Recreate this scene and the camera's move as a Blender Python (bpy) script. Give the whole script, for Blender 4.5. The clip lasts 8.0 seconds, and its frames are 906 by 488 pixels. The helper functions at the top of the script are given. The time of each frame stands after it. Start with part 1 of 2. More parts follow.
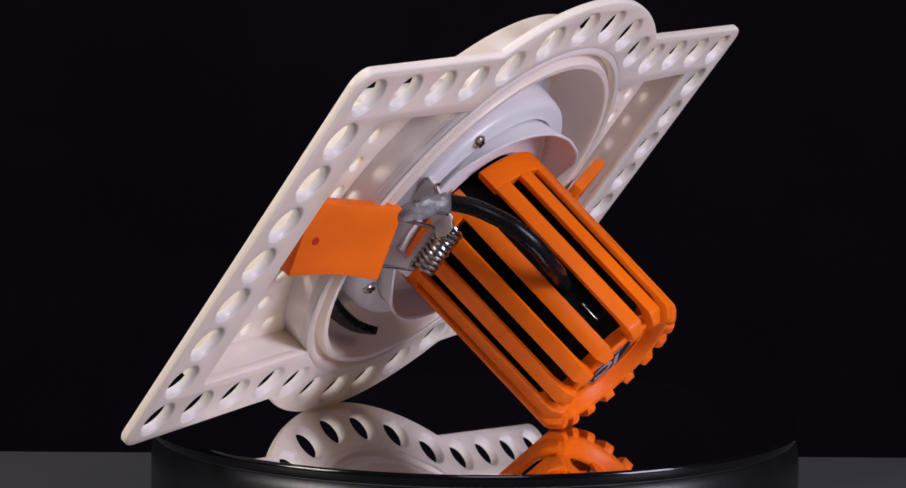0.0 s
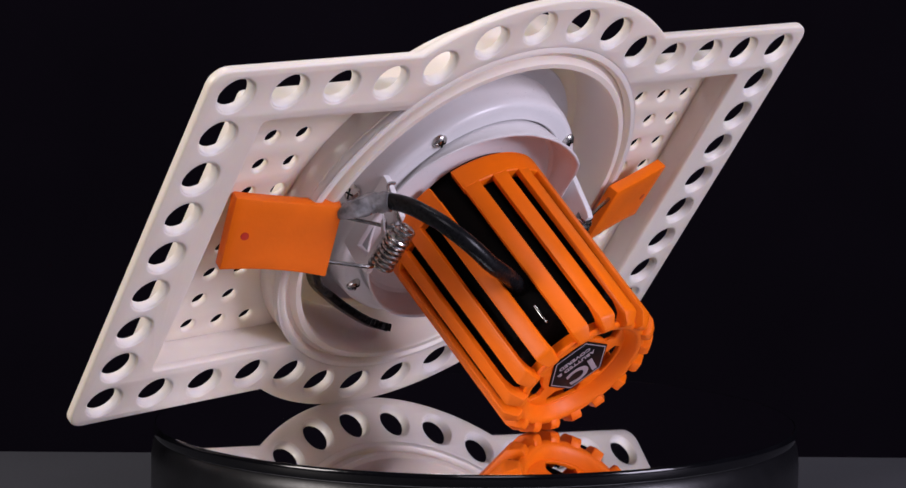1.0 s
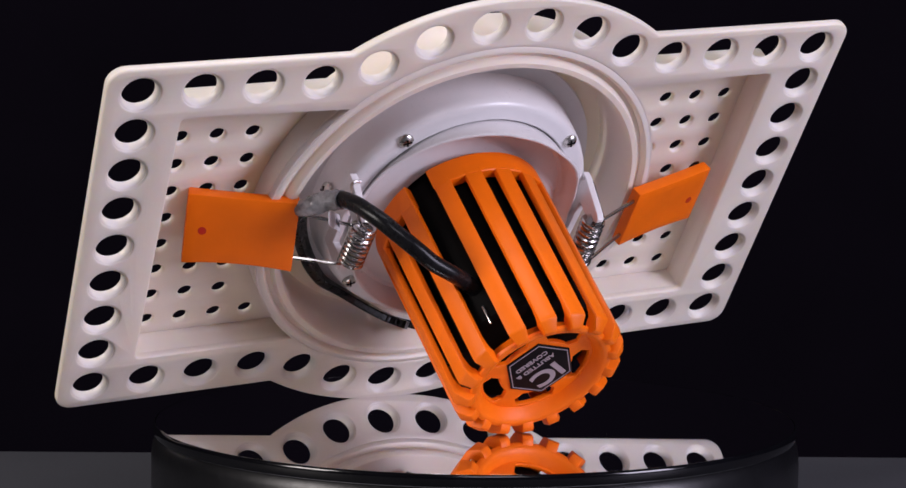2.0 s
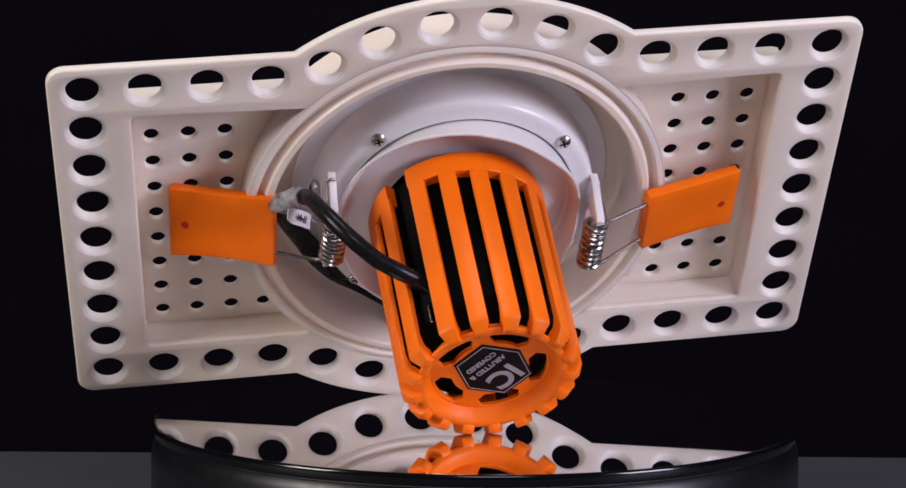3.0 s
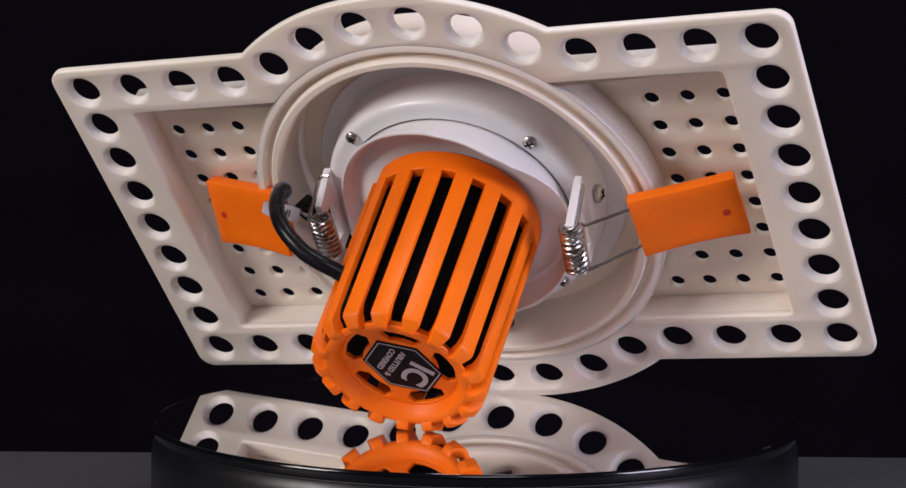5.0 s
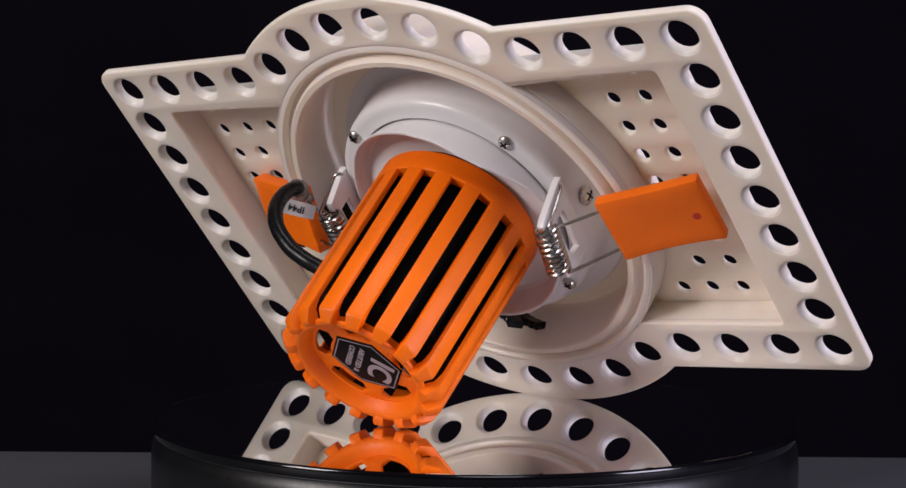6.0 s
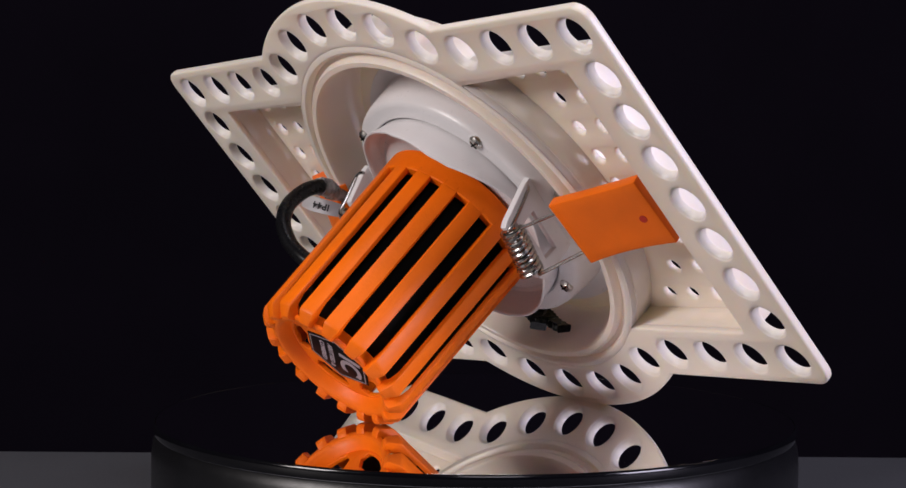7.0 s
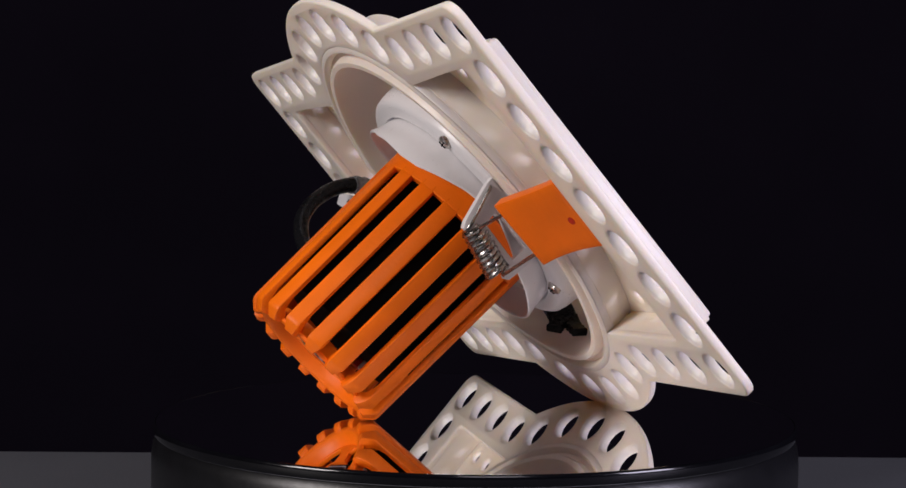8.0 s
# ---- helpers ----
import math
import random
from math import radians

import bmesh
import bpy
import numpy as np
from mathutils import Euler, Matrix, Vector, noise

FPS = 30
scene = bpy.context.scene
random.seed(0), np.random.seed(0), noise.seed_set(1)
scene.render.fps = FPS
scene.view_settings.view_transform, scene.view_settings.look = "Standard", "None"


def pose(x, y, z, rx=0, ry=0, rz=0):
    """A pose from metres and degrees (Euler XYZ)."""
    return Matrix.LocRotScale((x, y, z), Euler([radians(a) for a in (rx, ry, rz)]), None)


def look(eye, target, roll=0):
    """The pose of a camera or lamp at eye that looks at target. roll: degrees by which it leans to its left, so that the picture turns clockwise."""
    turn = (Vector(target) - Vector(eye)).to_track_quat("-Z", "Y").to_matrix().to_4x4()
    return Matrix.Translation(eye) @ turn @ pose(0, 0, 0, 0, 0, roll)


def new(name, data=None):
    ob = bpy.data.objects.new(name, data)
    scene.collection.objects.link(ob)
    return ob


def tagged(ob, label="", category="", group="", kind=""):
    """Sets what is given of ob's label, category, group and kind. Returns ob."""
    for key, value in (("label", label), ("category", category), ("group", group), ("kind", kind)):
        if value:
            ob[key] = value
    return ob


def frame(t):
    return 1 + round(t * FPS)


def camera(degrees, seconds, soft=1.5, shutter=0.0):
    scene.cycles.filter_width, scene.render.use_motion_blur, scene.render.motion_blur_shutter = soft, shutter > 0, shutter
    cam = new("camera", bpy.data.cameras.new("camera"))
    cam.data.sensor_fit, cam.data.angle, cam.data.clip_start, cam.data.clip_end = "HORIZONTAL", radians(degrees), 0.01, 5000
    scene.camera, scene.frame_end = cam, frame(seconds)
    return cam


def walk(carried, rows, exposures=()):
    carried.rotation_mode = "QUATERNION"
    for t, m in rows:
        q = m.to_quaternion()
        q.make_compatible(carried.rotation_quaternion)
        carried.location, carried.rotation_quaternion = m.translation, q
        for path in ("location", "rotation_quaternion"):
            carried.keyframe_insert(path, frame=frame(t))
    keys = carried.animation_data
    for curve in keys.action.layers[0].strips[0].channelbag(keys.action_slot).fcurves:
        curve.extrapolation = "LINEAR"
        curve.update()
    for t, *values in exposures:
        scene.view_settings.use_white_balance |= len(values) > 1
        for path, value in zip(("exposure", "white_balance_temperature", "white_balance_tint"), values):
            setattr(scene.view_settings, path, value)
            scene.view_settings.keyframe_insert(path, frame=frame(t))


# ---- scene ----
# Everything is in metres. Desk top z = 0, mirror top z = TOP, the platter turns about the z axis.
TOP = 0.0320
cam = camera(24.23, 8.0, soft=1.5)
EYE = pose(-0.0003, -0.5435, 0.1178, 85.70, -0.45, 0.612)
walk(cam, [(0.0, EYE), (8.0, EYE)])

# turn of the platter in degrees, second by second
TURNS = [(0.0, 59.4), (0.5, 50.4), (1.0, 42.1), (1.5, 33.85), (2.25, 21.2), (3.0, 8.6), (3.5, 0.0), (4.0, -8.3), (4.5, -16.5),
         (5.25, -28.7), (6.0, -40.6), (6.5, -48.6), (7.0, -56.8), (7.5, -64.8), (8.0, -72.8)]
# the fixture as it leans on the platter at turn 0: origin in the middle of the frame's rear face, w along the lamp
REST = pose(-0.0052, -0.0001, 0.0853, 129.17, -4.225, 0.9)
# the fixture creeps sideways a little towards the end, in metres
CREEP = {7.0: -0.0005, 7.5: -0.0009, 8.0: -0.0014}

# ---- light ----
world = bpy.data.worlds.new("studio_dark")
world.use_nodes = True
world.node_tree.nodes["Background"].inputs[0].default_value = (0.012, 0.011, 0.016, 1)
world.node_tree.nodes["Background"].inputs[1].default_value = 0.07
scene.world = world
scene.view_settings.exposure = 0.0


def softbox(name, eye, target, size, power, colour):
    d = bpy.data.lights.new(name, "AREA")
    d.shape, d.size, d.size_y, d.energy, d.color = "RECTANGLE", size[0], size[1], power, colour
    ob = new(name, d)
    ob.matrix_basis = look(eye, target)
    return ob


softbox("softbox_warm", (-0.82, -0.52, 0.42), (0, 0, 0.07), (0.30, 0.36), 7.2, (1.0, 0.925, 0.91))
softbox("softbox_cool", (0.66, -0.40, 0.24), (0, 0, 0.07), (0.26, 0.30), 5.1, (0.84, 0.79, 1.0))
softbox("softbox_front", (0.10, -0.88, 0.68), (0, 0, 0.05), (0.36, 0.26), 2.0, (0.95, 0.90, 1.0))
softbox("softbox_top", (0.0, -0.12, 0.95), (0, 0, 0.06), (0.34, 0.26), 2.6, (0.92, 0.90, 1.0))


# ---- materials ----
def material(name, colour, rough=0.5, metal=0.0, vary=0.08, grain=60.0, bump=0.0, stain=None, coat=0.0, sub=0.0, spec=0.5, bump_scale=900.0):
    """A plain painted or moulded surface with two scales of variation and a fine relief."""
    m = bpy.data.materials.new(name)
    m.use_nodes = True
    nt = m.node_tree
    b = nt.nodes["Principled BSDF"]
    b.inputs["Metallic"].default_value = metal
    b.inputs["Coat Weight"].default_value = coat
    b.inputs["Specular IOR Level"].default_value = spec
    if sub:
        b.inputs["Subsurface Weight"].default_value = sub
        b.inputs["Subsurface Radius"].default_value = (0.006, 0.004, 0.002)
        b.inputs["Subsurface Scale"].default_value = 1.0
    co = nt.nodes.new("ShaderNodeTexCoord")
    big = nt.nodes.new("ShaderNodeTexNoise")
    big.inputs["Scale"].default_value = grain
    big.inputs["Detail"].default_value = 6
    nt.links.new(co.outputs["Object"], big.inputs["Vector"])
    ramp = nt.nodes.new("ShaderNodeValToRGB")
    lo = [c * (1 - vary) for c in colour]
    hi = [min(1, c * (1 + vary)) for c in colour]
    if stain:
        lo = [a * 0.5 + s * 0.5 for a, s in zip(lo, stain)]
    ramp.color_ramp.elements[0].position, ramp.color_ramp.elements[1].position = 0.35, 0.65
    ramp.color_ramp.elements[0].color, ramp.color_ramp.elements[1].color = (*lo, 1), (*hi, 1)
    nt.links.new(big.outputs["Fac"], ramp.inputs["Fac"])
    nt.links.new(ramp.outputs["Color"], b.inputs["Base Color"])
    fine = nt.nodes.new("ShaderNodeTexNoise")
    fine.inputs["Scale"].default_value = bump_scale
    fine.inputs["Detail"].default_value = 4
    nt.links.new(co.outputs["Object"], fine.inputs["Vector"])
    rr = nt.nodes.new("ShaderNodeMapRange")
    rr.inputs["To Min"].default_value, rr.inputs["To Max"].default_value = max(0.02, rough - 0.07), min(1, rough + 0.07)
    nt.links.new(fine.outputs["Fac"], rr.inputs["Value"])
    nt.links.new(rr.outputs["Result"], b.inputs["Roughness"])
    if bump:
        bp = nt.nodes.new("ShaderNodeBump")
        bp.inputs["Strength"].default_value = bump
        bp.inputs["Distance"].default_value = 0.0004
        nt.links.new(fine.outputs["Fac"], bp.inputs["Height"])
        nt.links.new(bp.outputs["Normal"], b.inputs["Normal"])
    return m


CREAM = material("cream_plastic", (0.82, 0.72, 0.63), 0.36, vary=0.03, grain=35, bump=0.08, sub=0.35)
WHITE = material("white_paint", (0.73, 0.71, 0.715), 0.30, vary=0.025, grain=50, bump=0.06)
ORANGE = material("orange_plastic", (0.86, 0.153, 0.002), 0.44, vary=0.06, grain=70, bump=0.10, spec=0.24)
RED = material("red_paint", (0.52, 0.016, 0.006), 0.4, vary=0.08)
STEEL = material("spring_steel", (0.46, 0.44, 0.42), 0.24, 1.0, vary=0.08, grain=200)
SCREW = material("screw_steel", (0.55, 0.53, 0.50), 0.28, 1.0, vary=0.12, grain=300)
RUBBER = material("black_rubber", (0.006, 0.006, 0.007), 0.28, vary=0.2, grain=120, bump=0.05, spec=0.18)
CORE = material("black_anodised", (0.004, 0.0036, 0.0036), 0.75, vary=0.2, grain=90, bump=0.15, spec=0.06)
LABEL = material("label_black", (0.006, 0.0055, 0.0065), 0.45, vary=0.15, grain=150, spec=0.10)
PRINT = material("label_print", (0.33, 0.28, 0.31), 0.5, vary=0.05)
SLEEVE = material("clear_sleeve", (0.46, 0.46, 0.48), 0.12, vary=0.6, grain=240, bump=0.8, bump_scale=420)
PAPER = material("tag_paper", (0.56, 0.56, 0.58), 0.6, vary=0.06, grain=90)
INK = material("tag_ink", (0.02, 0.02, 0.022), 0.6, vary=0.1)
MIRROR = material("black_mirror", (0.86, 0.86, 0.87), 0.02, 1.0, vary=0.004, grain=40)
GLOSS = material("black_satin_plastic", (0.005, 0.005, 0.006), 0.33, vary=0.25, grain=60, bump=0.06, spec=0.34)
EDGE = material("black_polished_edge", (0.003, 0.003, 0.004), 0.12, vary=0.2, grain=60, spec=0.4)
DESK = material("grey_desk", (0.055, 0.055, 0.062), 0.6, vary=0.06, grain=25, bump=0.1)
CLOTH = material("black_backdrop", (0.0066, 0.0052, 0.0085), 0.98, vary=0.12, grain=5, bump=0.3, spec=0.0)
SLEEVE.node_tree.nodes["Principled BSDF"].inputs["Transmission Weight"].default_value = 0.45
for mm in (MIRROR,):
    for n in mm.node_tree.nodes:
        if n.type == "MAP_RANGE":
            n.inputs["To Min"].default_value, n.inputs["To Max"].default_value = 0.012, 0.022


# ---- mesh helpers ----
MM = 0.001


def link(name, me, mat, parent=None, label="", m=None):
    me.materials.clear()
    me.materials.append(mat)
    ob = new(name, me)
    if parent:
        ob.parent = parent
    if m is not None:
        ob.matrix_basis = m
    return tagged(ob, label)


def part(name, bm, mat, parent=None, label="", m=None, smooth=35):
    """Links a bmesh as one mesh object under a thing or a part."""
    bmesh.ops.recalc_face_normals(bm, faces=bm.faces[:])
    me = bpy.data.meshes.new(name)
    for f in bm.faces:
        f.smooth = True
    for e in bm.edges:
        e.smooth = len(e.link_faces) != 2 or e.calc_face_angle(0) < radians(smooth)
    bm.to_mesh(me)
    bm.free()
    return link(name, me, mat, parent, label, m)


def sheet(outlines, z0, z1, bevel):
    """A flat plate between z0 and z1 (mm) with rounded edges; the first outline is its border, the rest are holes."""
    cu = bpy.data.curves.new("sheet", "CURVE")
    cu.dimensions, cu.fill_mode = "2D", "BOTH"
    cu.extrude, cu.bevel_depth, cu.bevel_resolution, cu.offset = ((z1 - z0) / 2 - bevel) * MM, bevel * MM, 2, -bevel * MM
    for pts in outlines:
        sp = cu.splines.new("POLY")
        sp.points.add(len(pts) - 1)
        for p, (x, y) in zip(sp.points, pts):
            p.co = (x * MM, y * MM, 0, 1)
        sp.use_cyclic_u = True
    ob = bpy.data.objects.new("sheet", cu)
    me = bpy.data.meshes.new_from_object(ob)
    bpy.data.objects.remove(ob)
    bpy.data.curves.remove(cu)
    bm = bmesh.new()
    bm.from_mesh(me)
    bpy.data.meshes.remove(me)
    bmesh.ops.remove_doubles(bm, verts=bm.verts[:], dist=1e-6)
    bmesh.ops.translate(bm, verts=bm.verts[:], vec=(0, 0, (z0 + z1) / 2 * MM))
    return bm


def circle(x, y, r, n=28):
    return [(x + r * math.cos(2 * math.pi * i / n), y + r * math.sin(2 * math.pi * i / n)) for i in range(n)]


def lathe(profile, n=96, a0=0.0, a1=360.0, bm=None):
    """Turns a closed profile of (r, w) in mm about the w axis; angles from +v towards +u."""
    bm = bm or bmesh.new()
    full = abs(a1 - a0) >= 359.9
    rings = []
    for i in range(n if full else n + 1):
        a = radians(a0 + (a1 - a0) * i / n)
        rings.append([bm.verts.new((r * math.sin(a) * MM, r * math.cos(a) * MM, w * MM)) for r, w in profile])
    k = len(profile)
    for i in range(n):
        p, q = rings[i], rings[(i + 1) % len(rings)]
        for j in range(k):
            bm.faces.new((p[j], p[(j + 1) % k], q[(j + 1) % k], q[j]))
    if not full:
        bm.faces.new(rings[0])
        bm.faces.new(rings[-1][::-1])
    return bm


def spline(points, steps=10):
    """A smooth line through the points (Catmull-Rom)."""
    p = [Vector(q) for q in points]
    p = [2 * p[0] - p[1], *p, 2 * p[-1] - p[-2]]
    out = []
    for i in range(1, len(p) - 2):
        for s in range(steps):
            t = s / steps
            a, b, c, d = p[i - 1:i + 3]
            out.append(0.5 * (2 * b + (c - a) * t + (2 * a - 5 * b + 4 * c - d) * t * t + (3 * b - a - 3 * c + d) * t ** 3))
    out.append(p[-2])
    return out


def tube(path, radius, sides=12, bm=None, flat=1.0, wobble=0.0):
    """A round (or flattened) cord of the radius in mm along a path in mm, with closed ends."""
    bm = bm or bmesh.new()
    side = None
    rings = []
    for i, p in enumerate(path):
        d = (path[min(i + 1, len(path) - 1)] - path[max(i - 1, 0)]).normalized()
        if side is None:
            side = d.orthogonal().normalized()
        side = (side - d * side.dot(d)).normalized()
        up = d.cross(side)
        r = radius[i] if isinstance(radius, (list, tuple)) else radius
        ring = []
        for j in range(sides):
            a = 2 * math.pi * j / sides
            k = 1 + wobble * noise.noise(Vector((i * 0.6, j * 0.9, radius if not isinstance(radius, (list, tuple)) else 1)))
            ring.append(bm.verts.new((p + (side * math.cos(a) * flat + up * math.sin(a)) * r * k) * MM))
        rings.append(ring)
    for p, q in zip(rings, rings[1:]):
        for j in range(sides):
            bm.faces.new((p[j], p[(j + 1) % sides], q[(j + 1) % sides], q[j]))
    bm.faces.new(rings[0][::-1])
    bm.faces.new(rings[-1])
    return bm


def ribbon(path, wide, half, thick):
    """A flat band along a path in mm; half is its half width in mm at each point, thick its half thickness."""
    bm = bmesh.new()
    rows = []
    for i, p in enumerate(path):
        d = (path[min(i + 1, len(path) - 1)] - path[max(i - 1, 0)]).normalized()
        n = d.cross(wide).normalized()
        w = n.cross(d).normalized()
        h = half[i]
        rows.append([bm.verts.new((p + w * a * h + n * b * thick) * MM) for a, b in ((-1, -0.6), (-0.9, -1), (0.9, -1), (1, -0.6), (1, 0.6), (0.9, 1), (-0.9, 1), (-1, 0.6))])
    for p, q in zip(rows, rows[1:]):
        for k in range(8):
            bm.faces.new((p[k], p[(k + 1) % 8], q[(k + 1) % 8], q[k]))
    bm.faces.new(rows[0][::-1])
    bm.faces.new(rows[-1])
    return bm


def prism(profile, width):
    """A closed (r, w) profile in mm given the tangential width in mm; lies along +v."""
    bm = bmesh.new()
    a = [bm.verts.new((-width / 2 * MM, r * MM, w * MM)) for r, w in profile]
    b = [bm.verts.new((width / 2 * MM, r * MM, w * MM)) for r, w in profile]
    bm.faces.new(a)
    bm.faces.new(b[::-1])
    k = len(profile)
    for j in range(k):
        bm.faces.new((a[j], b[j], b[(j + 1) % k], a[(j + 1) % k]))
    return bm


def block(sx, sy, sz, bevel, cuts=0):
    bm = bmesh.new()
    bmesh.ops.create_cube(bm, size=1)
    bmesh.ops.scale(bm, verts=bm.verts[:], vec=(sx * MM, sy * MM, sz * MM))
    bmesh.ops.bevel(bm, geom=bm.edges[:], offset=bevel * MM, segments=2, affect="EDGES", profile=0.5)
    return bm


def lettering(text, size, x, y, spacing=1.0, thick=0.06):
    cu = bpy.data.curves.new("text", "FONT")
    cu.body, cu.size, cu.align_x, cu.align_y, cu.extrude = text, size * MM, "CENTER", "CENTER", thick * MM
    cu.space_character, cu.offset = spacing, 0.03 * size * MM
    ob = bpy.data.objects.new("text", cu)
    me = bpy.data.meshes.new_from_object(ob)
    bpy.data.objects.remove(ob)
    bpy.data.curves.remove(cu)
    bm = bmesh.new()
    bm.from_mesh(me)
    bpy.data.meshes.remove(me)
    bmesh.ops.translate(bm, verts=bm.verts[:], vec=(x * MM, y * MM, 0))
    return bm


# ---- studio ----
def room():
    bm = bmesh.new()
    bmesh.ops.create_grid(bm, x_segments=2, y_segments=2, size=0.5)
    bmesh.ops.scale(bm, verts=bm.verts[:], vec=(3.2, 1.12, 1))
    g = bmesh.ops.extrude_face_region(bm, geom=bm.faces[:])
    bmesh.ops.translate(bm, verts=[v for v in g["geom"] if isinstance(v, bmesh.types.BMVert)], vec=(0, 0, -0.03))
    d = part("desk", bm, DESK, m=Matrix.Translation((0, DESK_BACK, 0)) @ pose(0, 0, 0, 0, 0, 0.84) @ Matrix.Translation((0, -0.56, 0)))
    tagged(d, "matt dark grey desk top under the turntable", "desk")
    # backdrop cloth hanging behind the desk, gently folded
    bm = bmesh.new()
    nx, nz = 80, 12
    vs = [[bm.verts.new((-2.4 + 4.8 * i / nx, 0.9 + 0.012 * math.sin(i * 1.1) + 0.02 * math.sin(i * 0.31 + 1), -0.72 + 2.6 * k / nz)) for i in range(nx + 1)] for k in range(nz + 1)]
    for k in range(nz):
        for i in range(nx):
            bm.faces.new((vs[k][i], vs[k][i + 1], vs[k + 1][i + 1], vs[k + 1][i]))
    c = part("backdrop", bm, CLOTH)
    tagged(c, "black cloth backdrop behind the desk", "backdrop", kind="structure")
    for name, size, at in (("floor", (4.9, 4.2, 0.04), (0, -1.0, -0.74)), ("ceiling", (4.9, 4.2, 0.04), (0, -1.0, 1.9)),
                           ("wall_west", (0.05, 4.2, 2.7), (-2.45, -1.0, 0.58)), ("wall_east", (0.05, 4.2, 2.7), (2.45, -1.0, 0.58)),
                           ("wall_south", (4.9, 0.05, 2.7), (0, -3.1, 0.58)), ("wall_north", (4.9, 0.05, 2.7), (0, 1.1, 0.58))):
        b = bmesh.new()
        bmesh.ops.create_cube(b, size=1)
        bmesh.ops.scale(b, verts=b.verts[:], vec=size)
        tagged(part(name, b, CLOTH, m=Matrix.Translation(at)), "plain black studio surface", "wall" if "wall" in name else name, kind="structure")


def turntable():
    t = tagged(new("turntable"), "black turntable with a mirror top on the grey desk", "turntable")
    t.location = (0.0002, 0, 0)
    R, H = 83.3, 1000 * TOP
    part("base", lathe([(0.5, 1), (R - 4, 1), (R - 2.5, 1.6), (R - 2, 3), (R - 2, 6.4), (R - 2.6, 7), (0.5, 7)], 128), GLOSS, t, "black plastic base")
    pl = part("platter", lathe([(0.5, 7.6), (R - 1.2, 7.6), (R - 0.3, 8.2), (R, 9.4), (R, 22.5), (R - 0.12, 24.6), (R - 0.4, 26.4), (R - 0.8, 27.8), (R - 1.4, 28.7), (R - 2.6, 29.0), (R - 2.9, 28.7), (R - 3.4, 28.7), (0.5, 28.7)], 160), GLOSS, t, "satin black platter")
    M = R - 0.5
    part("rim", lathe([(M - 0.35, H - 2.9), (M - 0.15, H - 2.5), (M, H - 1.8), (M, H - 0.7), (M - 0.12, H - 0.3), (M - 0.4, H + 0.02), (M - 0.6, H + 0.02), (M - 0.65, H - 0.2), (M - 0.65, H - 2.9)], 160), EDGE, pl, "polished black edge of the mirror")
    part("mirror_disc", lathe([(0.05, 28.9), (M - 0.8, 28.9), (M - 0.68, 29.2), (M - 0.68, H - 0.06), (M - 0.74, H), (0.05, H)], 160), MIRROR, pl, "mirror top")
    for k in range(4):
        a = radians(45 + 90 * k)
        part("foot", lathe([(0.2, 0), (6, 0), (6.5, 0.4), (6.5, 1.2), (0.2, 1.2)], 24), RUBBER, t, "", Matrix.Translation((0.06 * math.cos(a), 0.06 * math.sin(a), 0)))
    return t, pl


# ---- trimless mounting frame ----
HOLE = 4.75


def frame_outline():
    pts, rc, a, b, rb = [], 4.5, 99.9, 55.1, 68.9
    un = math.sqrt(rb * rb - b * b)
    half = math.degrees(math.asin(un / rb))
    for sx, sy, s in ((1, 1, 90), (1, -1, 0), (-1, -1, -90), (-1, 1, 180)):
        if sy == 1 and sx == 1:
            pts += [(rb * math.sin(radians(q)), rb * math.cos(radians(q))) for q in np.linspace(-half, half, 49)]
        if sy == -1 and sx == -1:
            pts += [(rb * math.sin(radians(q)), rb * math.cos(radians(q))) for q in np.linspace(180 - half, 180 + half, 49)]
        for k in range(7):
            q = radians(s - 15 * k)
            pts.append((sx * (a - rc) + rc * math.cos(q), sy * (b - rc) + rc * math.sin(q)))
    return pts


def panel_outline(side, grow=0.0):
    """The recess beside the collar: three straight sides and one bowed along the collar."""
    r, x1, y1 = 54.8 - grow, 80.8 + grow, 39.5 + grow
    q = math.asin(y1 / r)
    arc = [(r * math.cos(a), r * math.sin(a)) for a in np.linspace(-q, q, 31)]
    rc = 1.2
    pts = arc + [(x1 - rc, y1), (x1 - 0.35, y1 - 0.35), (x1, y1 - rc), (x1, -y1 + rc), (x1 - 0.35, -y1 + 0.35), (x1 - rc, -y1)]
    return [(side * x, y) for x, y in pts]


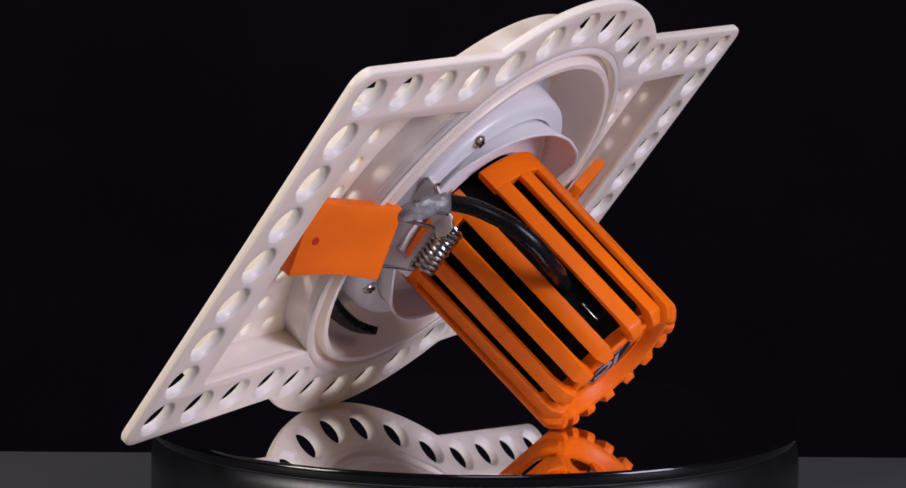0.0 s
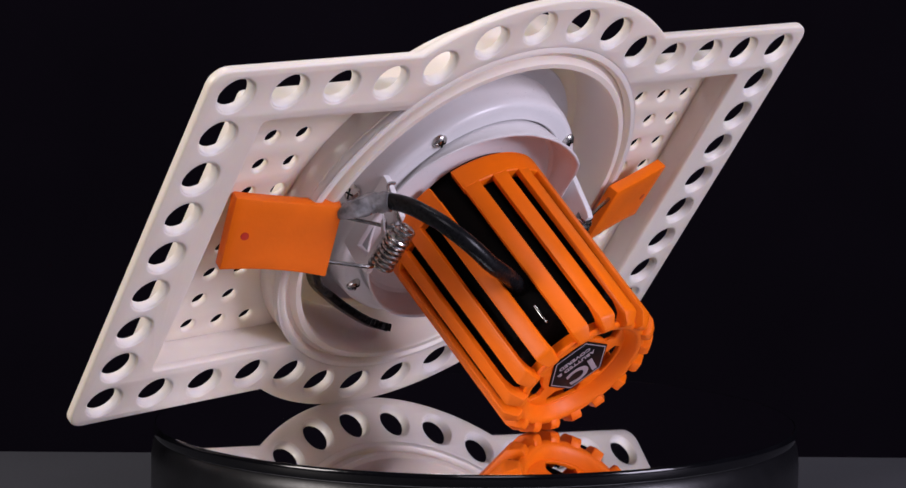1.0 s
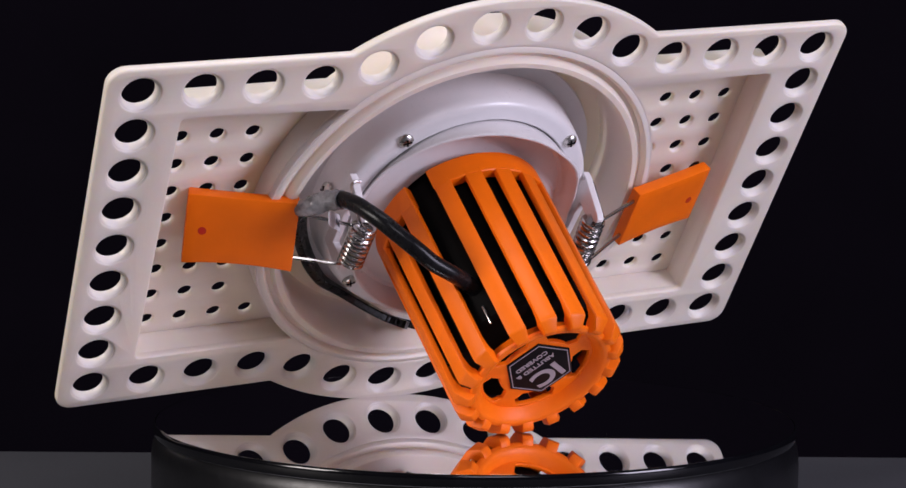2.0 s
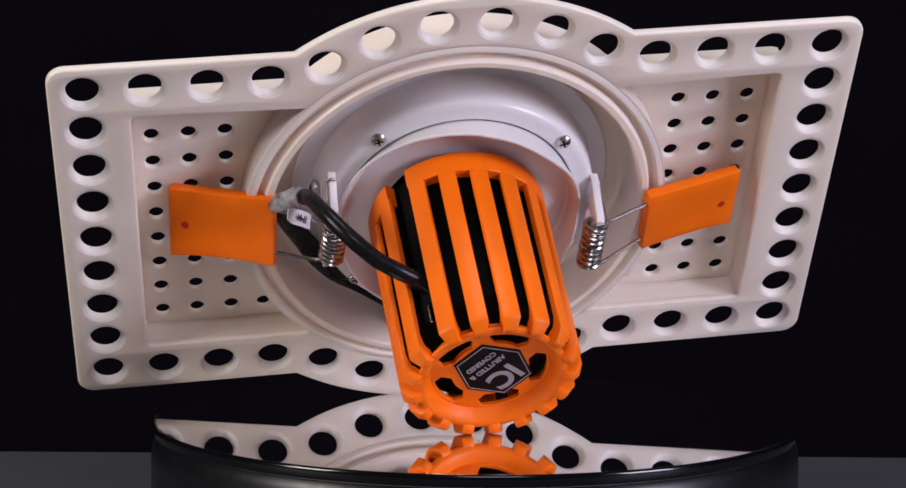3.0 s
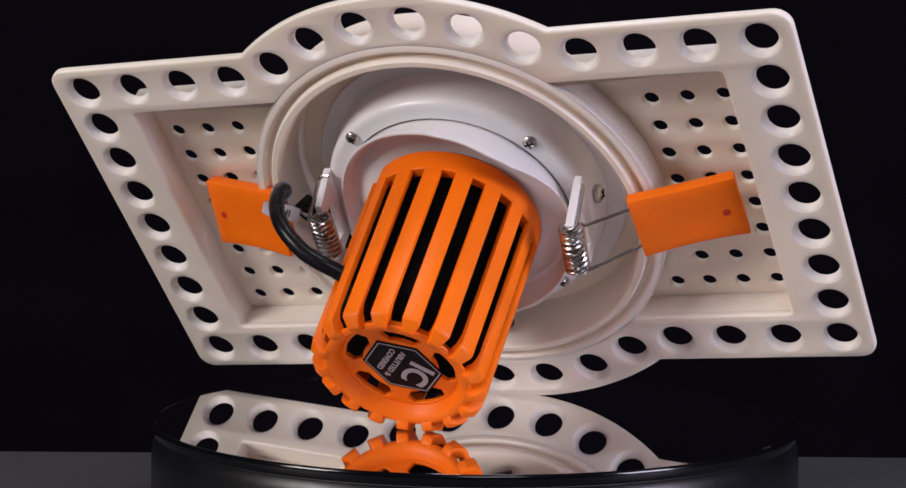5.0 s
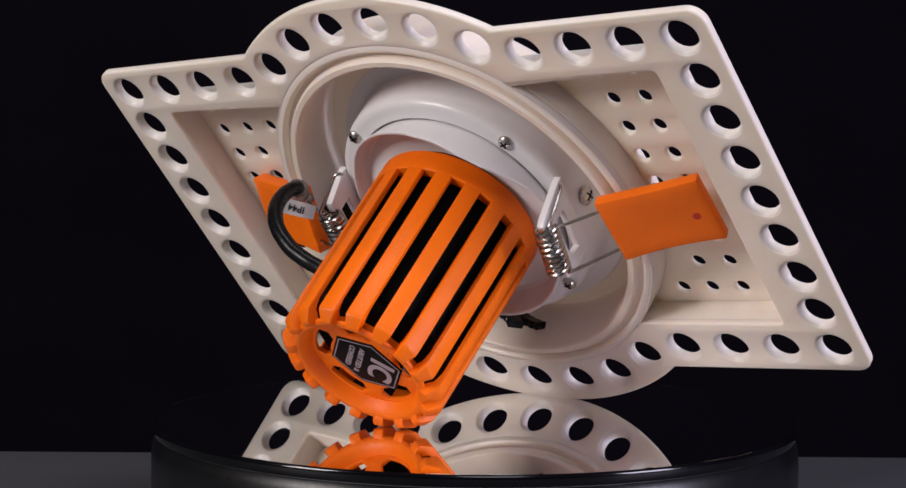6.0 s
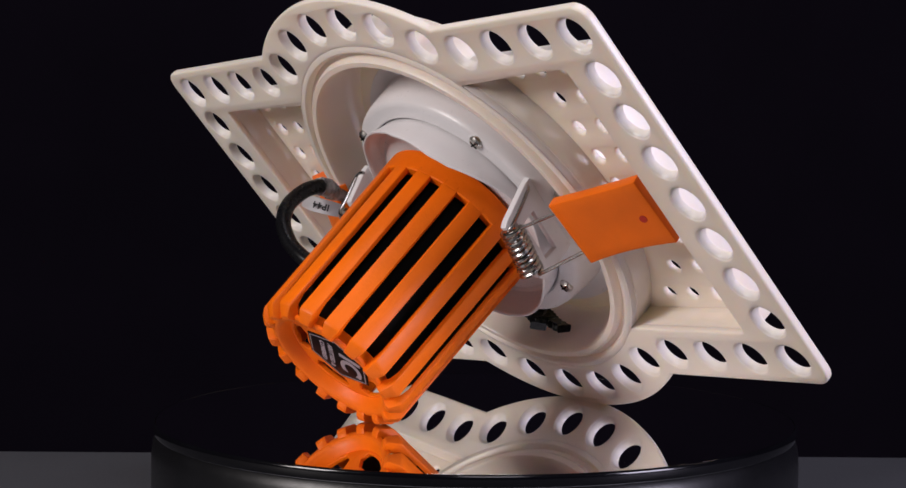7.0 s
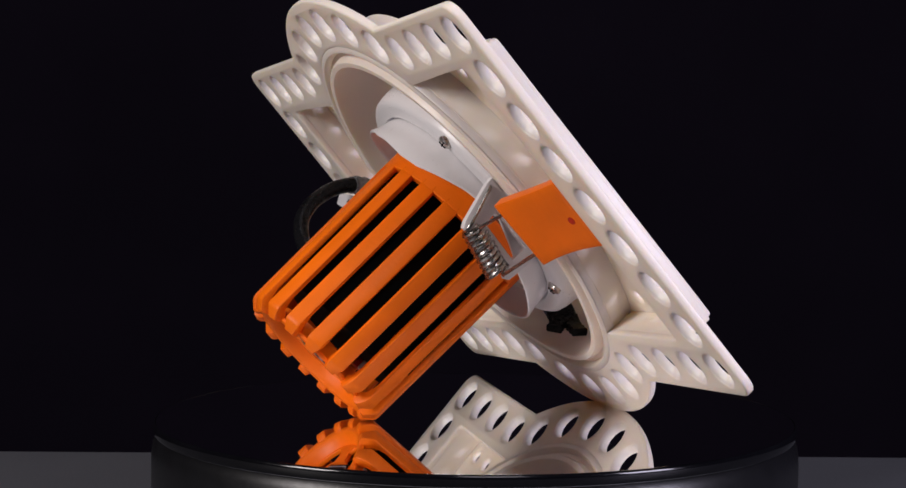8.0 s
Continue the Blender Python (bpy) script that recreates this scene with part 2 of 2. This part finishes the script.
def mounting_frame():
    t = tagged(new("mounting_frame"), "cream-white perforated plastic trimless mounting frame leaning on the mirror turntable", "mounting frame")
    spots = [(sx * 91.6, 47.75 * (1 - k / 4)) for sx in (-1, 1) for k in range(9)]
    spots += [(sx * u, sy * 47.75) for sx in (-1, 1) for sy in (-1, 1) for u in (76.9, 62.2, 47.6)]
    for k in range(6):
        a = radians((k - 2.5) * 13.47)
        spots += [(61.3 * math.sin(a), s * 61.3 * math.cos(a)) for s in (-1, 1)]
    bm = sheet([frame_outline(), *[circle(x, y, HOLE) for x, y in spots], panel_outline(1), panel_outline(-1), circle(0, 0, 54.3, 96)], -1.5, 0.8, 0.6)
    plate = part("face_plate", bm, CREAM, t, "cream plate with a row of round holes round its edge", smooth=50)
    rim = None
    for x, y in spots:
        m = Matrix.Translation((x * MM, y * MM, 0))
        if rim is None:
            rim = part("hole_rim", lathe([(5.0, 0.35), (4.72, 0.42), (4.4, 0.1), (4.05, -0.7), (3.95, -1.45), (4.3, -1.62), (5.0, -1.4)], 28), CREAM, plate, "", m)
        else:
            r = new("hole_rim", rim.data)
            r.parent, r.matrix_basis = plate, m
    for s in (1, -1):
        small = [circle(s * u, 34.9 - 8.73 * k, 1.85, 18) for u in (57.9, 67.0, 76.1) for k in range(9)]
        small += [circle(s * 49.3, v, 1.8, 18) for v in (34.9, -34.9)]
        p = part("recessed_panel", sheet([panel_outline(s, 1.0), *small], -9.6, -7.8, 0.75), CREAM, t, "recessed panel with rows of small round holes", smooth=50)
        part("panel_wall", sheet([panel_outline(s, 1.5), panel_outline(s, 0.05)], -8.4, 0.3, 0.2), CREAM, p)
    part("collar", lathe([(54.6, 0.6), (54.1, 1.0), (53.0, 1.1), (52.5, 0.7), (52.1, -0.6), (50.9, -0.6), (50.6, 0.8), (50.1, 1.6), (48.7, 1.6), (48.2, 0.9),
                          (47.4, -13.0), (46.6, -14.2), (37.5, -14.4), (37.5, -15.8), (48.8, -15.4), (50.5, -13.5), (53.6, -13.2), (54.6, -12.6)], 144), CREAM, t, "round cream collar with a double lip")
    return t


# ---- downlight ----
LAMP = pose(0.0005, 0, 0, 0, 0, -6)


def screw(parent, m, r=1.95):
    s = part("screw", lathe([(0.01, -0.6), (r * 0.9, -0.6), (r, 0.0), (r * 0.98, 0.35), (r * 0.75, 0.85), (r * 0.4, 1.1), (0.01, 1.15)], 24), SCREW, parent, "steel cross-head screw", m)
    # shade of the cross recess: two black bars on the head, nothing is cut
    for a in (20, 110):
        part("slot_shade", block(r * 1.15, 0.42, 0.5, 0.08), CORE, s, "", pose(0, 0, 1.02 * MM, 0, 0, a))


# height of the skirt's edge in mm round the lamp, degrees from +v towards +u
SKIRT = ((0, 4, 16, 31, 42, 67, 86, 114, 144, 174, 204, 229, 244, 268, 299, 316, 332, 351, 360),
         (6.4, 7.0, 7.6, 8.8, 8.4, 4.2, 2.6, 6.2, 7.0, 6.2, 5.6, 5.4, 3.8, 1.4, 1.6, 3.0, 4.2, 5.8, 6.4))


def housing(t):
    part("trim_flange", lathe([(24, -12.6), (41.3, -12.6), (41.6, -12.2), (41.3, -11.6), (36.5, -11.0), (24, -11.0)], 96), WHITE, t, "white painted trim flange", LAMP)
    ring = part("housing_ring", lathe([(28.5, -11.5), (37.0, -11.5), (36.6, -8), (36.2, -3.2), (35.7, -1.4), (34.9, -0.6), (33.8, -0.4), (31.0, -0.2), (30.65, -0.5), (30.65, -3.0), (28.5, -3.2)], 112), WHITE, t, "white painted metal housing ring", LAMP)
    for a in (-45, 45, 135, 225):
        screw(ring, Matrix.Translation((33.6 * math.sin(radians(a)) * MM, 33.6 * math.cos(radians(a)) * MM, -0.35 * MM)))
    for s in (-1, 1):
        m = Matrix.Translation((s * 36.9 * MM, 3.0 * MM, -5.2 * MM)) @ Matrix.Rotation(s * math.pi / 2, 4, "Y")
        screw(ring, m, 2.45)
    # wavy skirt round the lamp body
    bm = bmesh.new()
    n, rings = 120, []
    for i in range(n):
        q = 2 * math.pi * i / n
        edge = float(np.interp(math.degrees(q) % 360, SKIRT[0], SKIRT[1]))
        prof = [(30.0, -1.5), (30.3, 0.0), (30.8, edge * 0.5), (31.6, edge - 0.3), (31.5, edge), (31.1, edge + 0.1), (30.7, edge - 0.2), (30.0, edge * 0.5), (29.3, -1.2), (28.3, -1.8), (24.5, -0.2), (20.5, 0.3), (20.5, -4.0)]
        rings.append([bm.verts.new((r * math.sin(q) * MM, r * math.cos(q) * MM, w * MM)) for r, w in prof])
    for i in range(n):
        p, r = rings[i], rings[(i + 1) % n]
        for j in range(len(p) - 1):
            bm.faces.new((p[j], p[j + 1], r[j + 1], r[j]))
    part("tilting_skirt", bm, WHITE, t, "white wavy-edged metal skirt round the lamp", LAMP)


def bracket_and_spring(t, s):
    """One spring clip: a white bracket on the ring, a coil, two wire legs and an orange pad; s: -1 or 1."""
    m = LAMP
    shape = [(12.4, -1.2), (12.2, 0.6), (8.6, 10.8), (7.6, 12.2), (6.2, 11.9), (5.8, 10.4), (6.4, 8.6), (-7.4, 8.6), (-8.0, 11.2), (-9.2, 11.6), (-10.2, 10.8), (-10.6, 5.0), (-9.4, -1.2)]
    if s < 0:
        shape = [(v, min(w, 9.4 + 0.1 * (w - 9.4))) for v, w in shape]
    window = [(5.2, 2.8), (4.6, 7.0), (-6.8, 7.0), (-6.8, 2.8)]
    b = sheet([shape, window], -1.0, 1.0, 0.25)
    bmesh.ops.transform(b, verts=b.verts[:], matrix=Matrix(((0, 0, 1, s * 34.2 * MM), (1, 0, 0, 0), (0, 1, 0, 0), (0, 0, 0, 1))))
    br = part("spring_bracket", b, WHITE, t, "white folded metal spring bracket", m)
    # pad frame: middle of its rear face and two directions
    if s > 0:
        mid, ux, vy = Vector((62.4, -3.7, 2.4)), Vector((25.4, 0.1, -7.1)), Vector((1.3, 18.7, 0.3))
    else:
        mid, ux, vy = Vector((-60.3, 2.45, 1.7)), Vector((26.0, 1.6, 9.0)), Vector((1.0, 17.5, -4.6))
    x = ux.normalized()
    z = x.cross(vy).normalized()
    y = z.cross(x)
    mp = Matrix((x, y, z)).transposed().to_4x4()
    mp.translation = (mid - z * 1.5) * MM
    turns, r = 9, 2.7
    v0, v1 = (5.6, -7.6) if s > 0 else (6.4, -6.4)
    w0, w1 = (10.0, 11.8) if s > 0 else (11.2, 11.2)
    path = []
    for a in np.linspace(0, 2 * math.pi * turns, 20 * turns):
        k = a / (2 * math.pi * turns)
        path.append(Vector((s * (33.8 + r * math.cos(a)), v0 + (v1 - v0) * k, w0 + (w1 - w0) * k + r * math.sin(a))))
    sp = part("coil_spring", tube(path, 0.6, 8), STEEL, t, "shiny steel coil spring", m)
    inv = LAMP.inverted()
    for v, w, py in ((v0, w0, 6.2), (v1, w1, -6.2)):
        q = inv @ (mp @ Vector((-s * 13.0 * MM, py * MM, 0.3 * MM))) / MM
        a = Vector((s * (33.8 + r), v, w))
        d = (q - a).normalized()
        part("wire_leg", tube(spline([a - Vector((s * 0.3, 0, 1.2)), a + d * 1.0, a.lerp(q, 0.5), q + d * 0.4], 6), 0.48, 8), STEEL, sp, "straight steel wire leg")
    hook = [(s * 33.0, v0 + 0.3, w0 + 2.2), (s * 35.6, v0 + 1.2, w0 + 1.4), (s * 35.8, v0 + 2.6, w0 - 2.6), (s * 35.8, v0 + 4.6, w0 - 7.4), (s * 35.6, v0 + 5.2, w0 - 9.0), (s * 34.6, v0 + 5.6, w0 - 9.8), (s * 33.0, v0 + 5.7, w0 - 9.8)]
    part("hook_wire", tube(spline([Vector(q) for q in hook], 6), 0.45, 8), STEEL, sp, "bent steel wire hooked over the bracket")
    bm = bmesh.new()
    nx, ny = 10, 6
    L, W, T = 27.0, 19.0, (3.2 if s > 0 else 4.0)
    grid = {}
    for face in (0, 1):
        for i in range(nx + 1):
            for j in range(ny + 1):
                px, py = (i / nx - 0.5), (j / ny - 0.5)
                sag = 0.9 * (1 - (2 * px) ** 2) * (1 if py < 0 else 0.35) * abs(2 * py)
                grid[face, i, j] = bm.verts.new((px * L * MM, (py * W + (sag if py < 0 else -sag * 0.6)) * MM, (T / 2 if face else -T / 2) * MM))
    for i in range(nx):
        for j in range(ny):
            bm.faces.new((grid[1, i, j], grid[1, i + 1, j], grid[1, i + 1, j + 1], grid[1, i, j + 1]))
            bm.faces.new((grid[0, i, j], grid[0, i, j + 1], grid[0, i + 1, j + 1], grid[0, i + 1, j]))
    for i in range(nx):
        for j in (0, ny):
            bm.faces.new((grid[0, i, j], grid[0, i + 1, j], grid[1, i + 1, j], grid[1, i, j]))
    for j in range(ny):
        for i in (0, nx):
            bm.faces.new((grid[0, i, j], grid[0, i, j + 1], grid[1, i, j + 1], grid[1, i, j]))
    bmesh.ops.recalc_face_normals(bm, faces=bm.faces[:])
    sharp = [e for e in bm.edges if e.calc_face_angle(0) > 0.9]
    bmesh.ops.bevel(bm, geom=sharp, offset=0.35 * MM, segments=2, affect="EDGES", profile=0.5)
    pad = part("clip_pad", bm, ORANGE, t, "orange plastic clip pad with a small red dot", mp)
    part("dot", lathe([(0.01, 0.0), (1.05, 0.0), (1.0, 0.12), (0.01, 0.15)], 20), RED, pad, "small red dot", Matrix.Translation((s * 9.3 * MM, (-0.8 if s > 0 else -0.2) * MM, (T / 2 - 0.02) * MM)))


CAN = Matrix.Translation((-0.0001, 0, 0)) @ Matrix.Rotation(math.atan2(0.0031, 0.0526), 4, "X")
SLOT0, STEP = -22.5, 20.75          # first slot and spacing, degrees from +v towards +u; the cable gap lies before it
RIBS = [SLOT0 + STEP * (k + 0.5) for k in range(15)] + [-33.0, -61.0]


def heat_sink(t):
    cage = part("cage_band", lathe([(20.0, 0.9), (22.4, 0.9), (22.8, 1.3), (22.8, 7.0), (22.5, 7.3), (20.0, 7.3)], 100, -39, 304), ORANGE, t, "orange plastic heat sink cage", CAN)
    bm = prism([(21.1, 5.5), (22.75, 5.5), (22.15, 54.3), (21.9, 55.2), (19.8, 57.2), (19.3, 57.4), (18.2, 57.1), (17.2, 56.2), (17.2, 54.6), (19.2, 54.5), (20.2, 53.9), (20.75, 52.6), (20.9, 50.5)], 4.45)
    bmesh.ops.bevel(bm, geom=bm.edges[:], offset=0.35 * MM, segments=2, affect="EDGES", profile=0.5)
    for v in bm.verts:
        if v.co.z > 54.2 * MM and v.co.y < 20.6 * MM:
            v.co.x *= 0.68
    first = None
    for a in RIBS:
        q = Matrix.Rotation(-radians(a), 4, "Z")
        if first is None:
            first = part("rib", bm, ORANGE, cage, "", q, smooth=40)
        else:
            r = new("rib", first.data)
            r.parent, r.matrix_basis = cage, q
    part("end_ring", lathe([(14.7, 53.2), (15.5, 54.6), (16.2, 55.8), (16.9, 56.2), (17.9, 56.2), (18.4, 55.9), (18.5, 55.3), (18.2, 54.9), (17.2, 54.4), (15.9, 52.0), (15.2, 51.8), (14.5, 52.6)], 90), ORANGE, cage, "orange end ring")
    vents = []
    for k in range(5):
        c = 21 + 72 * k
        pts = [(13.9, a) for a in np.linspace(c - 20, c + 20, 9)] + [(11.9, c + 26)] + [(9.6, a) for a in np.linspace(c + 19, c - 19, 9)] + [(11.9, c - 26)]
        vents.append([(r * math.sin(radians(a)), r * math.cos(radians(a))) for r, a in pts])
    part("end_disc", sheet([circle(0, 0, 15.3, 64), *vents], 51.6, 52.9, 0.25), ORANGE, cage, "orange end disc with five curved vents", smooth=50)
    # dark core with fins inside the cage
    core = part("core", lathe([(0.1, -2), (18.6, -2), (18.6, 45.5), (17.6, 46.5), (0.1, 46.5)], 48), CORE, t, "black finned core", CAN)
    fin = prism([(18.4, 1), (20.2, 1), (20.2, 40.5), (18.4, 40.5)], 0.9)
    f0 = None
    for a in RIBS:
        q = Matrix.Rotation(-radians(a), 4, "Z")
        if f0 is None:
            f0 = part("fin", fin, CORE, core, "", q)
        else:
            r = new("fin", f0.data)
            r.parent, r.matrix_basis = core, q
    for a, r0, m_, lab in ((165, 10.5, PAPER, "small white terminal"), (178, 9.0, RED, "small red terminal")):
        q = Matrix.Rotation(-radians(a), 4, "Z") @ Matrix.Translation((0, r0 * MM, 47.6 * MM))
        part("terminal", block(3.2, 2.4, 2.6, 0.3), m_, core, lab, q)
    part("contact_pin", block(0.5, 0.5, 5.5, 0.1), STEEL, core, "bare steel contact pin", Matrix.Rotation(radians(47), 4, "Z") @ Matrix.Translation((0, 19.3 * MM, 45.0 * MM)))
    # six-sided label on the end
    up = radians(-43)
    lab = Matrix.Translation((0.0008, 0.0001, 0.0529)) @ Matrix.Rotation(up - math.pi / 2, 4, "Z")
    hexa = [(8.8, 0), (4.7, 9.1), (-4.7, 9.1), (-8.8, 0), (-4.7, -9.1), (4.7, -9.1)]
    lb = part("label", sheet([hexa], 0.0, 0.35, 0.1), LABEL, t, "black six-sided label with white print", CAN @ lab)
    part("label_border", sheet([[(x * 0.94, y * 0.94) for x, y in hexa], [(x * 0.91, y * 0.91) for x, y in hexa]], 0.3, 0.42, 0.01), PRINT, lb, "thin white border line")
    lift = Matrix.Translation((0, 0, 0.4 * MM))
    part("lettering", lettering("IC", 8.8, 0.0, 3.7, 1.0), PRINT, lb, "large white letters", lift)
    part("lettering", lettering("ABUTTED &", 2.0, 0.2, -2.0, 1.05), PRINT, lb, "small white letters", lift)
    part("lettering", lettering("COVERED", 2.0, 0.0, -4.6, 1.05), PRINT, lb, "small white letters", lift)


def wiring(t):
    path = spline([(-9.0, 6.6, 38.6), (-13.2, 10.0, 36.8), (-17.0, 12.8, 35.6), (-20.5, 15.1, 35.1), (-25.0, 17.5, 33.6), (-28.2, 19.6, 31.6), (-31.0, 21.2, 29.2), (-33.4, 22.1, 26.2), (-35.4, 22.5, 22.8), (-37.2, 22.0, 18.8), (-38.6, 20.9, 14.6), (-40.0, 18.6, 10.2), (-41.6, 16.6, 8.0), (-43.2, 14.8, 6.6)], 6)
    c = part("cable", tube(path, 2.05, 16), RUBBER, t, "black round rubber cable")
    part("sleeve", tube(spline([(-40.2, 18.4, 10.2), (-42.2, 16.2, 7.6), (-44.6, 13.8, 6.2), (-46.6, 11.2, 4.4), (-47.5, 8.2, 2.0)], 6), [2.5] * 14 + [2.4, 2.35, 2.3, 2.2, 2.0, 1.9, 1.8, 1.7, 1.6, 1.5, 1.4][:11], 14, wobble=0.16), SLEEVE, c, "crumpled clear printed sleeve")
    # flat black strap inside the collar with a split end
    wide = Vector((0.516, -0.649, -0.559)).normalized()
    low = spline([(-44.0, 5, -0.5), (-42.8, 0, -2.6), (-40.6, -6.5, -4.4), (-37.4, -14, -6.2), (-33.0, -22, -8.0), (-28.0, -29, -9.0), (-20.8, -35, -8.8), (-14.0, -39.4, -7.2), (-9.0, -41.8, -5.2), (-6.5, -42.4, -4.0)], 5)
    part("strap", ribbon(low, wide, [2.9 + 0.3 * math.sin(i * 0.4) + 0.9 * i / len(low) for i in range(len(low))], 1.05), RUBBER, c, "flat black strap inside the collar")
    for k, (off, tip) in enumerate(((2.1, (-1.6, -43.6, -2.6)), (-1.9, (-3.2, -42.6, -1.6)))):
        b = [p + wide * off for p in (Vector((-10.0, -41.4, -5.6)), Vector((-6.4, -42.6, -4.0)))] + [Vector(tip) + wide * off * 1.25]
        path = spline(b, 5)
        part("strap_end", ribbon(path, wide, [1.9 + 0.3 * ((-1) ** i) for i in range(len(path))], 1.05), RUBBER, c, "frayed strap end")
    # printed tag folded beside the sleeve
    a, b = Vector((-38.8, 9.8, 10.2)), Vector((-44.4, 17.4, 14.8))
    face = Vector((0.796, 0.378, 0.473))
    run = (b - a).normalized()
    face = (face - run * face.dot(run)).normalized()
    side = face.cross(run)
    path = [a.lerp(b, i / 8) + face * 0.5 * math.sin(i * 0.6) for i in range(9)]
    tag = part("tag", ribbon(path, side, [1.8, 1.9] + [2.0] * 5 + [1.8, 1.4], 0.09), PAPER, c, "white printed plastic tag")
    m = Matrix((run, side, face)).transposed().to_4x4()
    m.translation = (a.lerp(b, 0.5) + face * 0.62) * MM
    part("tag_print", lettering("IP44", 2.5, 0, 0, 1.05, 0.03), INK, c, "black printed letters", m)
    for k in range(3):
        q = Vector((-43.0 - 1.1 * k, 16.4 - 1.5 * k, 9.0 - 1.0 * k))
        m2 = Matrix((side, run, face)).transposed().to_4x4()
        m2.translation = (q + face * 2.1) * MM
        part("print_bar", block(2.4, 0.45, 0.1, 0.03), INK, c, "", m2)


def downlight():
    t = tagged(new("recessed_downlight"), "white recessed downlight with ribbed orange heat sink and spring clips", "downlight")
    housing(t)
    for s in (-1, 1):
        bracket_and_spring(t, s)
    heat_sink(t)
    wiring(t)
    return t


DESK_BACK = 0.1247
room()
table, platter = turntable()
holder = mounting_frame()
lamp = downlight()


def motions():
    rows = [(t, Matrix.Translation((CREEP.get(t, 0.0), 0, 0)) @ Matrix.Rotation(radians(a), 4, "Z") @ REST) for t, a in TURNS]
    walk(holder, rows)
    walk(lamp, rows)
    walk(platter, [(t, Matrix.Rotation(radians(a), 4, "Z")) for t, a in TURNS])


motions()
